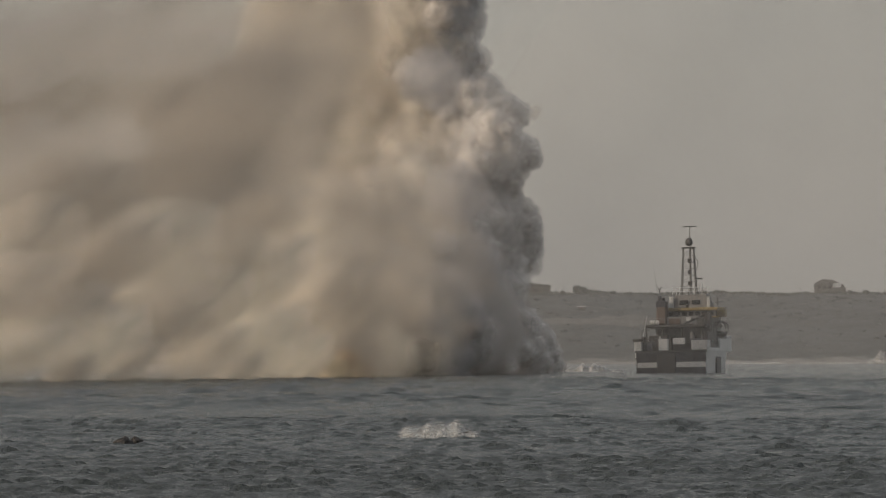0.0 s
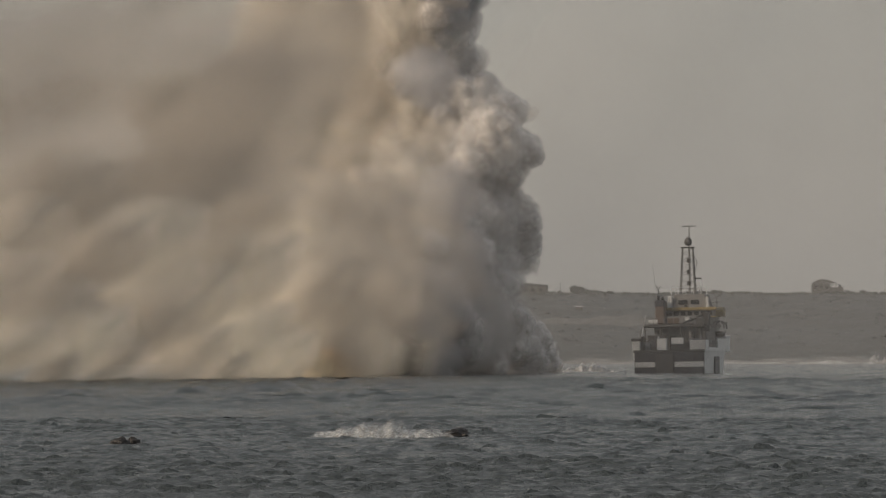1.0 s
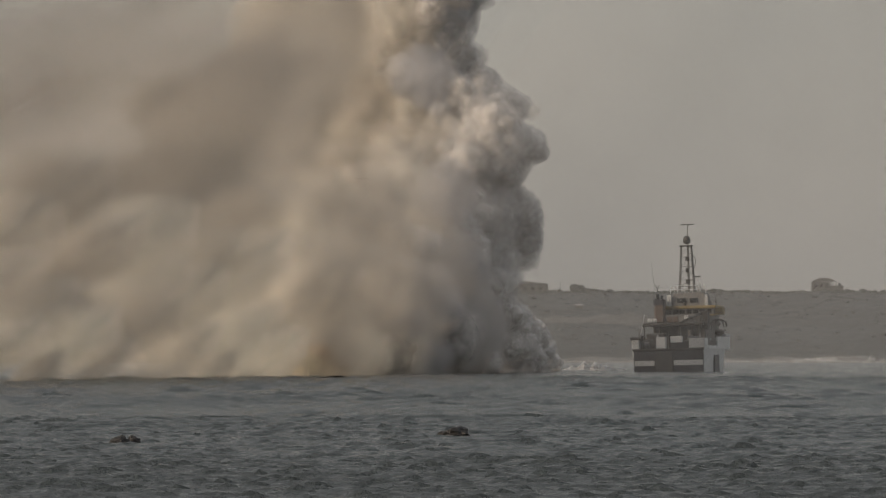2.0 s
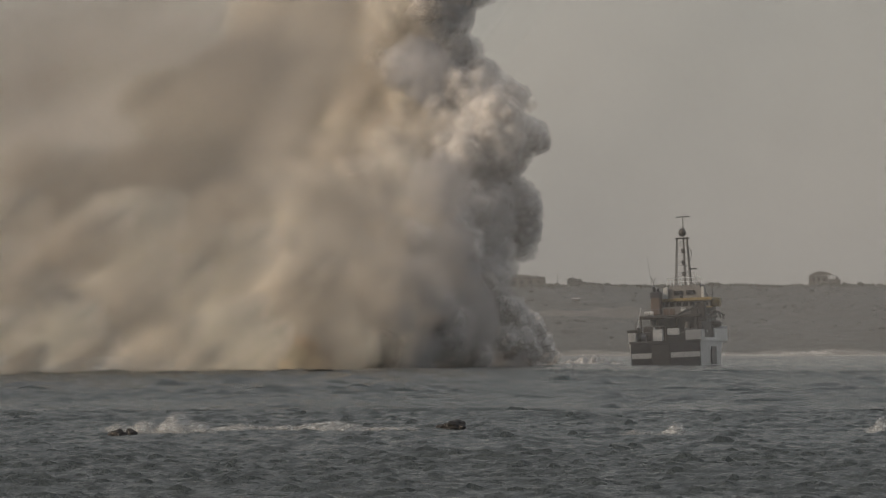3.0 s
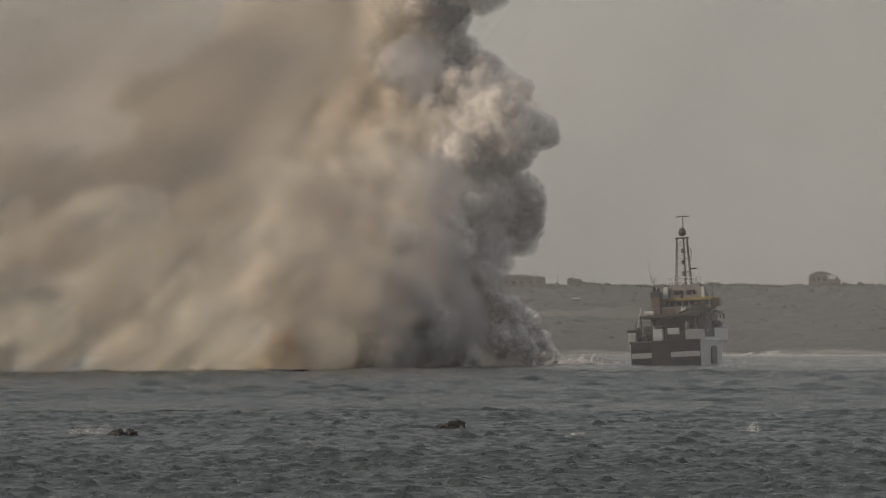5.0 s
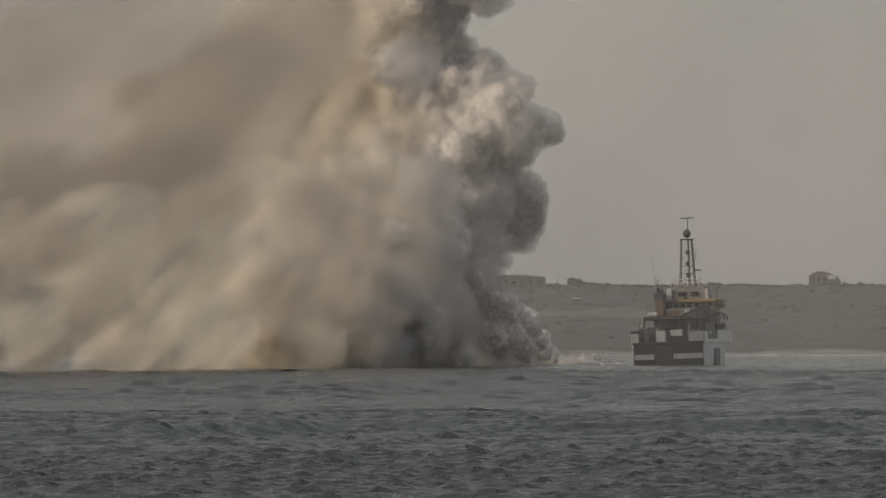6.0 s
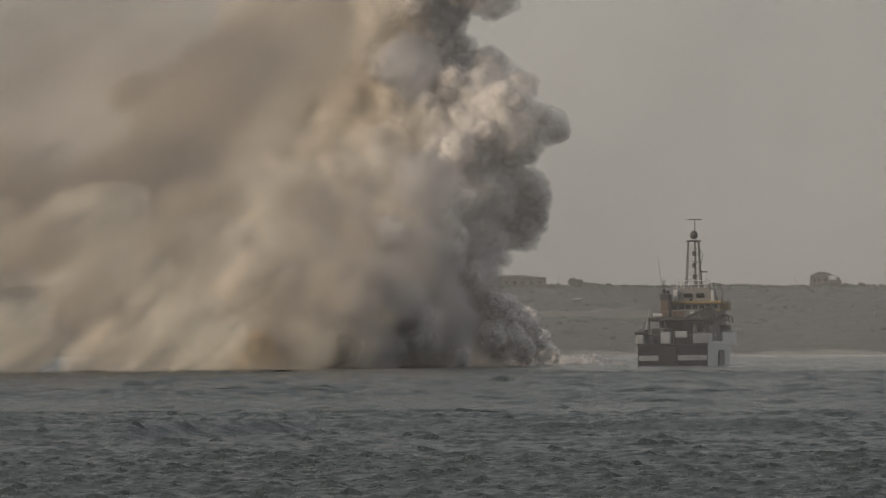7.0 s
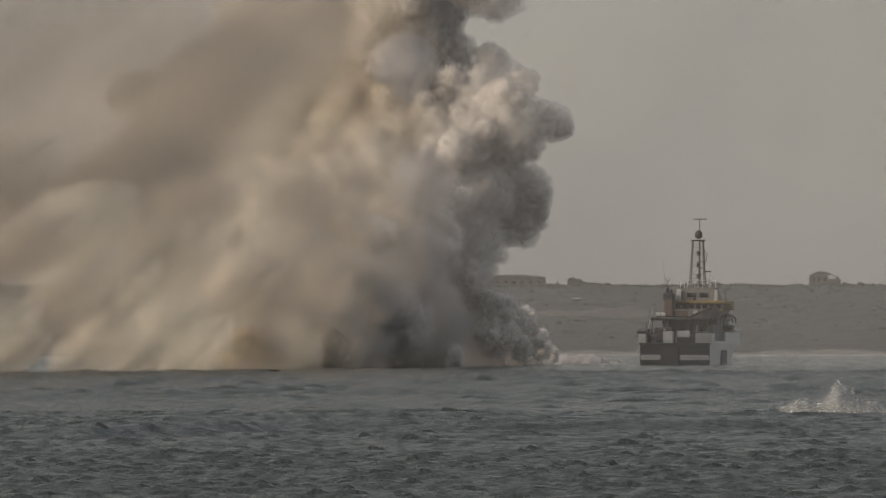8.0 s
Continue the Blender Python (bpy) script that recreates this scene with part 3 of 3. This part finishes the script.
    part("radar_scanner", box(1.3, 2.6, 20.4, 20.7, 15.0, 15.2, 0.04), steel, mast)
    part("aerial_bow", rod((1.2, 20.5, 18.9), (1.9, 20.5, 17.8), 0.06), mid_grey, mast)
    part("aerial_bow", rod((1.9, 20.5, 17.8), (1.7, 20.5, 16.6), 0.06), mid_grey, mast)
    part("aerial_bow", rod((1.7, 20.5, 16.6), (1.2, 20.5, 16.0), 0.06), mid_grey, mast)
    for z0, z1, x in ((12.6, 14.2, 2.3), (12.6, 14.6, 2.75), (12.6, 13.5, -1.4)):
        part("short_aerial", rod((x, 19, z0), (x - 0.15, 19, z1), 0.06, 0.04), hull_white, t)
    # forked aerials
    for x, y, z in ((-4.0, 18, 11.9), (5.1, 19, 10.5)):
        part("aerial_stem", rod((x, y, z - 0.6), (x, y, z + 1.5), 0.07), steel, t)
        for s in (-1, 1):
            part("aerial_fork", rod((x, y, z + 1.4), (x + 0.35 * s, y, z + 2.0), 0.06), steel, t)
    part("whip_aerial", rod((-4.2, 18, 11.5), (-4.9, 18, 17.5), 0.045, 0.02), mid_grey, t)
    return t


the_ship = ship()

# ---- smoke ----
FOOT = (
    (8.6, 8.5, 2.1, -38), (10.2, 7.8, 1.9, -38), (11.8, 6.8, 1.9, -37), (13.1, 5.3, 1.9, -37),
    (14.3, 3.7, 1.8, -36), (15.5, 2.0, 1.6, -36), (10.6, 4.4, 2.4, -37), (12.4, 2.4, 2.2, -37), (8.4, 4.6, 2.4, -36),
    (7.2, 4.1, 5.0, -2), (12.7, 4.9, 3.0, -5),
    (9.9, 7.5, 3.1, -4), (13.4, 7.1, 1.7, -6), (15.5, 3.5, 1.9, -6), (17.0, 1.4, 1.5, -7),
    (14.1, 1.4, 2.3, -9), (-12.1, 3.9, 7.4, 4),
)
BANK = (
    (-47.0, 14.0, 6.0, 4), (-41.0, 13.0, 5.5, 4), (-44.0, 19.0, 6.0, 6), (-36.5, 15.5, 5.5, 6),
    (-41.9, 4.2, 4.6, 0), (-45.6, 5.8, 5.0, 2), (-37.1, 6.1, 5.1, 2), (-32.4, 8.8, 5.4, 2),
    (-27.2, 12.3, 5.9, 2), (-39.3, 1.9, 3.0, -3), (-33.3, 3.1, 4.4, -2), (-28.3, 4.4, 5.2, -1),
    (-22.7, 7.9, 6.1, 0), (-23.9, 2.5, 4.0, -3), (-43.6, 1.3, 2.3, -5), (-29.3, 1.2, 2.3, -6),
    (-48.6, 3.6, 5.4, 0), (-49.0, 9.0, 5.4, 4), (-26.1, 19.7, 4.6, 8), (-35.7, 11.0, 4.3, 9),
    (-13.4, 9.8, 5.1, -8), (-18.6, 10.2, 4.9, -5), (-29.8, 14.0, 3.9, 5),
)
# puffs of the darker grey, laid over the column's shaded lower side
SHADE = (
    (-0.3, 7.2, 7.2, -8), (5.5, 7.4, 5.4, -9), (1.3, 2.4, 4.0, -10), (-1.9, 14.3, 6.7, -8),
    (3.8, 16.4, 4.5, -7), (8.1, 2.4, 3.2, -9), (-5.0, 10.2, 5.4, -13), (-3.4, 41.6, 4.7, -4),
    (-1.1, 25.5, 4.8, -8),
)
# duller tan veils set in front to grade the bright flank into shade
BLEND = (
    (-9.0, 6.0, 7.0, -24), (-13.0, 11.0, 7.5, -28), (-6.0, 13.0, 7.0, -20), (-16.0, 5.0, 6.5, -28), (-11.0, 18.0, 7.0, -22),
    (-17.0, 12.0, 6.0, -30), (-8.0, 24.0, 7.0, -26), (-15.0, 20.0, 6.5, -26),
)
VEIL = (
    (-30.9, 29.2, 15.9, 37), (-38.9, 30.4, 16.7, 41), (-40.2, 18.4, 14.7, 35), (-25.6, 35.1, 11.3, 34),
    (-44.4, 12.1, 10.8, 33), (-46.7, 33.5, 15.5, 39), (-51.1, 22.1, 14.8, 37), (-53.5, 29.4, 15.5, 39),
    (-21.0, 42.5, 9.7, 34), (-33.3, 43.7, 15.0, 39), (-29.3, 25.7, 12.9, 37), (-35.7, 17.8, 12.2, 35),
    (-24.4, 40.1, 12.8, 37),
)
SMUDGES = (
    (-33.4, 30.6, 2.8, 0), (-19.8, 1.1, 5.6, -2),
)


def plume_y(x):
    """The line along which the smoke lies on the sea."""
    return 898 + 5.94 * x


def puff_mesh(name, shells, mats, seed, detail, rough, lobes):
    """Nested billowing shells of radius about 1. shells: (scale, material index)."""
    base = bmesh.new()
    bmesh.ops.create_icosphere(base, subdivisions=detail, radius=1)
    off = Vector((seed * 7.3, seed * 3.1, -seed * 5.7))
    shape = []
    for v in base.verts:
        n = v.co.normalized()
        b = 0.0
        for k, (f, s) in enumerate(((lobes, 1.0), (lobes * 2.1, 0.5), (lobes * 4.3, 0.26))):
            b += s * (abs(noise.noise(n * f + off * (k + 1))) * 1.9 - 0.45)
        shape.append(n * (1 + rough * b + 0.12 * noise.noise(n * 0.9 + off)))
    tris = [[v.index for v in f.verts] for f in base.faces]
    base.free()
    co, faces, index = [], [], []
    for k, (s, i) in enumerate(shells):
        co += [p * s for p in shape]
        faces += [[j + k * len(shape) for j in f] for f in tris]
        index += [i] * len(tris)
    me = bpy.data.meshes.new(name)
    me.from_pydata(co, [], faces)
    for m in mats:
        me.materials.append(m)
    me.polygons.foreach_set("material_index", index)
    me.polygons.foreach_set("use_smooth", [True] * len(faces))
    return me


CRISP = tuple(zip((1.0, 0.955, 0.905, 0.85, 0.78, 0.69, 0.58), range(7)))
ROLL = tuple(zip((1.0, 0.945, 0.885, 0.82, 0.74, 0.65, 0.54), range(7)))
SOFT = tuple((s, 0) for s in (1.0, 0.94, 0.88, 0.82, 0.75, 0.68, 0.60, 0.51, 0.41, 0.3))
THIN = tuple((s, 0) for s in (1.0, 0.93, 0.86, 0.79, 0.71, 0.63, 0.54, 0.44, 0.33))
billow = [puff_mesh("billow", CRISP, thick, i + 1, 4, 0.24, 1.3) for i in range(6)]
small = [puff_mesh("small_billow", CRISP, thick, i + 11, 3, 0.3, 1.4) for i in range(5)]
steam = [puff_mesh("steam_puff", CRISP, white_steam, i + 21, 3, 0.3, 1.7) for i in range(3)]
roll = [puff_mesh("rolling_puff", ROLL, rolling, i + 51, 4, 0.2, 1.1) for i in range(4)]
grey = [puff_mesh("grey_puff", SOFT, shade_grey, i + 91, 3, 0.26, 1.2) for i in range(3)]
soft = [puff_mesh("soft_puff", SOFT, soft_smoke, i + 31, 3, 0.17, 1.2) for i in range(5)]
veil = [puff_mesh("veil", THIN, veil_smoke, i + 41, 3, 0.24, 0.9) for i in range(3)]
smudge = [puff_mesh("smudge", THIN, smudge_smoke, i + 71, 3, 0.3, 1.0) for i in range(2)]
glow = [puff_mesh("sunlit_puff", SOFT, sun_tint_smoke, i + 81, 3, 0.28, 1.2) for i in range(2)]
close_haze_mesh = puff_mesh("haze", THIN[:3], near_haze, 62, 3, 0.1, 0.7)
mist_mesh = puff_mesh("sea_mist", THIN, near_haze, 63, 3, 0.24, 1.2)
haze_mesh = puff_mesh("haze", THIN[:3], haze_veil, 61, 3, 0.1, 0.7)

plume = thing("smoke_plume", "thick tan and grey smoke billowing up off the sea", "smoke", kind="stuff")
drifting = []


def drift(x, y, z):
    """How fast smoke moves there, metres a second: spreading aloft, creeping away low down."""
    k = min(1, max(0, (z - 5) / 28))
    aloft = min(0.7, max(-0.35, 0.07 * (x - 3.2)))
    low = -min(1.4, max(0, 0.055 * (17.5 - x)))
    return Vector((k * aloft + (1 - k) * low, 0, (0.42 if x > 5 else 0.1) * min(1, max(0.25, z / 20))))


def puff(name, me, x, y, z, r, seed, spin=1.0, way=None, layered=False):
    rnd = random.Random(seed)
    ob = new(name, me)
    ob.parent = plume
    ob.scale = (r * rnd.uniform(0.92, 1.12), r * rnd.uniform(0.9, 1.1), r * rnd.uniform(0.9, 1.08))
    turn = [rnd.uniform(0, 360) for _ in range(3)]
    if layered:                            # drawn out along the wind, rising away from the source
        ob.scale = (r * rnd.uniform(1.3, 1.6), r, r * rnd.uniform(0.62, 0.8))
        turn = [rnd.uniform(-15, 15), rnd.uniform(-38, -14), rnd.uniform(-20, 20)]
    rate = [rnd.uniform(-2.2, 2.2) * spin for _ in range(3)]
    v = way or drift(x, y, z)
    drifting.append((ob, [(t, pose(x + v.x * (t - 4), y + v.y * (t - 4), z + v.z * (t - 4), *[a + b * (t - 4) for a, b in zip(turn, rate)]))
                          for t in (0, 2, 4, 6, 8)]))
    return ob


rnd = random.Random(4)
count = 100
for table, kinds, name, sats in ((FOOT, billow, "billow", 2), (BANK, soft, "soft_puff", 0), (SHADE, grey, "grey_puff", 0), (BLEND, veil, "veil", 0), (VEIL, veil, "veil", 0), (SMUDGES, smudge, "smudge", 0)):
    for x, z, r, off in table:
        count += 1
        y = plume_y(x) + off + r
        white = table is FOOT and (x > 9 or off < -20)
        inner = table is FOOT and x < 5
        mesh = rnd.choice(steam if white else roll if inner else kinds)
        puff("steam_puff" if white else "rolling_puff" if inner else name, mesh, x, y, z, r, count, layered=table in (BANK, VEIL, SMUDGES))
        if inner and x < 0:
            continue
        for _ in range(sats):
            a, b = rnd.uniform(0, 2 * math.pi), rnd.uniform(0.2, 1.0)
            q = Vector((math.cos(a) * b, -math.sqrt(max(0, 1.02 - b * b)), math.sin(a) * b)) * r * 0.82
            count += 1
            if z + q.z > 0.5:
                puff("steam_puff" if white else "small_billow", rnd.choice(steam if white else small), x + q.x, y + q.y, z + q.z,
                     r * rnd.uniform(0.4, 0.6), count, 1.5, drift(x, y, z))
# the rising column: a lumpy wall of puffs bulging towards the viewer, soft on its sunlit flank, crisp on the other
HEIGHTS = (0.9, 4.0, 7.2, 9.5, 11.9, 15.8, 19.7, 24.4, 27.6, 32.3, 35.4, 39.3, 43.3, 51.1, 64.0)
FLANK = (-30, -32, -33, -34, -35, -35, -33, -30.9, -29.0, -27.0, -25.8, -24.6, -23.9, -21.5, -20)
BROW = (13.5, 12.0, 10.5, 9.1, 8.4, 9.8, 14.2, 14.2, 9.8, 15.2, 14.8, 5.2, 4.6, 4.2, 5.5)


def column_y(x, z):
    k = min(1, max(0, (z - 1) / 30))
    return (1 - k) * min(985, max(800, plume_y(x))) + k * (930 - 0.4 * x)


rnd = random.Random(17)
z = 2.0
while z < 62:
    left, right = float(np.interp(z, HEIGHTS, FLANK)), float(np.interp(z, HEIGHTS, BROW))
    for u in (0.2, 0.45, 0.7):                       # dense heart behind the skin
        count += 1
        x = left + (right - left) * u
        r = min(8.5, (right - x) * 0.8, z + 3)
        f = (column_y(x, z) + 6) / 880
        puff("rolling_puff", rnd.choice(roll), x * f, 880 * f, 2.6 + (z - 2.6) * f, r, count)
    x = left
    while x < right:
        u = (x - left) / (right - left)
        r = (7.4 - 3.4 * u) * rnd.uniform(0.72, 1.22)
        cx, cz = min(x, right - 0.95 * r), max(r * 0.35, z + rnd.uniform(-1.2, 1.2))
        cy = column_y(cx, cz) - 12 * (1 - abs(2 * u - 1) ** 3) + rnd.uniform(-2.6, 2.6)
        f = cy / 880
        cx, cz, r = cx * f, 2.6 + (cz - 2.6) * f, r * f
        # tan flank and low grey puffs carry sun and shade in their colour
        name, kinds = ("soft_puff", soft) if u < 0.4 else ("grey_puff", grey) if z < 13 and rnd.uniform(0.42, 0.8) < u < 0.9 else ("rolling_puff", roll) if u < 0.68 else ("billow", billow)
        count += 1
        v = drift(cx, cy, cz)
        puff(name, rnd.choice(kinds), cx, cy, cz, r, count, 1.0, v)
        for _ in range(rnd.choice((0, 1, 2)) if u > 0.6 else 0):
            a, b = rnd.uniform(-0.6, 2.4), rnd.uniform(0.3, 0.95)
            q = Vector((math.cos(a) * b, -math.sqrt(1 - b * b), math.sin(a) * b)) * r * 0.86
            count += 1
            puff("small_billow", rnd.choice(small), cx + q.x, cy + q.y, cz + q.z, r * rnd.uniform(0.32, 0.55), count, 1.5, v)
        x += r
    z += 3.5
# a low roll creeping along the water, its sunlight tinted into the puffs, and a torn wisp beside the column
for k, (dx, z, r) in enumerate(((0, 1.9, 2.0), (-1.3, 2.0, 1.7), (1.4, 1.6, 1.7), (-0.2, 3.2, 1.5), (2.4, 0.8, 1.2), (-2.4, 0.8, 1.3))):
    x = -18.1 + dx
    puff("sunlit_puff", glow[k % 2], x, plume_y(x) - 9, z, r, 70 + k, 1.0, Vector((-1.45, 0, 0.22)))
puff("billow", billow[2], 4.2, plume_y(4.2), 55.6, 4.4, 91, 1.0, Vector((0.75, 0, -0.35)))
puff("billow", billow[4], 1.6, plume_y(1.6), 57.4, 5.0, 92, 1.0, Vector((0.5, 0, -0.2)))
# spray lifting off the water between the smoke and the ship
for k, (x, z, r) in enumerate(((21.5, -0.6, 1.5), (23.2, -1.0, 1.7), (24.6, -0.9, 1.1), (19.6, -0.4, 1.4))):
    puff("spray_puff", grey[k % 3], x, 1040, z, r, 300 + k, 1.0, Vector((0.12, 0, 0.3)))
puff("wisp", veil[0], 13.6, plume_y(13.6), 40.0, 1.3, 9, 2.0, Vector((0.1, 0, -0.1)))


# thin smoky haze hanging before the headland
mist = tagged(new("haze", haze_mesh), "thin grey smoke haze drifting off the coast", "haze", kind="stuff")
mist.location, mist.scale = (60, 1800, 30), (900, 300, 320)
mist = tagged(new("haze", close_haze_mesh), "thin grey smoke haze drifting round the ship", "haze", kind="stuff")
mist.location, mist.scale = (50, 860, 14), (60, 60, 62)


for k in range(7):
    mist = tagged(new("sea_mist", mist_mesh), "pale sea mist over the surf below the headland", "mist", kind="stuff")
    mist.location, mist.scale = (38 + 25 * k, 2560, 0.2), (15 + 3 * (k % 2), 7, 1.5 + 0.7 * (k % 3))


# ---- what moves ----
def motions():
    for ob, k in waves:
        vx, vy = ((-1.25, -0.55), (-0.55, -0.9))[k]
        walk(ob, [(t, pose(vx * (t - 4), vy * (t - 4), 0.0)) for t in (0, 2, 4, 6, 8)])
    walk(swell, [(t, pose(x, 0, z)) for t, x, z in ((0, 2, -0.75), (4.4, 1, -0.7), (5.8, 0, 0.0), (7, -1, 0.05), (8, -2, 0.0))])
    for ob, rows in foams:
        walk(ob, [(t, pose(x, y, z)) for t, x, y, z in rows])
    for ob, rows in drifting:
        walk(ob, rows)
    # the ship: seconds, sideways metres, heave, lean to port, heading to starboard
    rows = ((0, 0.0, -0.15, 1.3, 9.6), (0.5, 0.05, -0.12, 1.1, 9.7), (1, 0.15, -0.1, 0.9, 9.7), (1.5, 0.1, -0.1, 1.2, 9.8),
            (3, 0.05, 0.1, 2.5, 10.1), (3.5, 0.0, 0.2, 3.1, 10.2), (4.5, 0.0, 0.2, 3.0, 10.3), (6, 0.45, -0.1, 2.0, 10.5),
            (6.5, 0.68, -0.2, 1.4, 10.6), (7, 0.9, -0.25, 0.8, 10.7), (7.5, 1.0, -0.25, 0.3, 10.8), (8, 1.3, -0.25, -0.3, 10.9))
    walk(the_ship, [(t, pose(34.5 + x, 980, z, 0, -lean, -head)) for t, x, z, lean, head in rows])


motions()
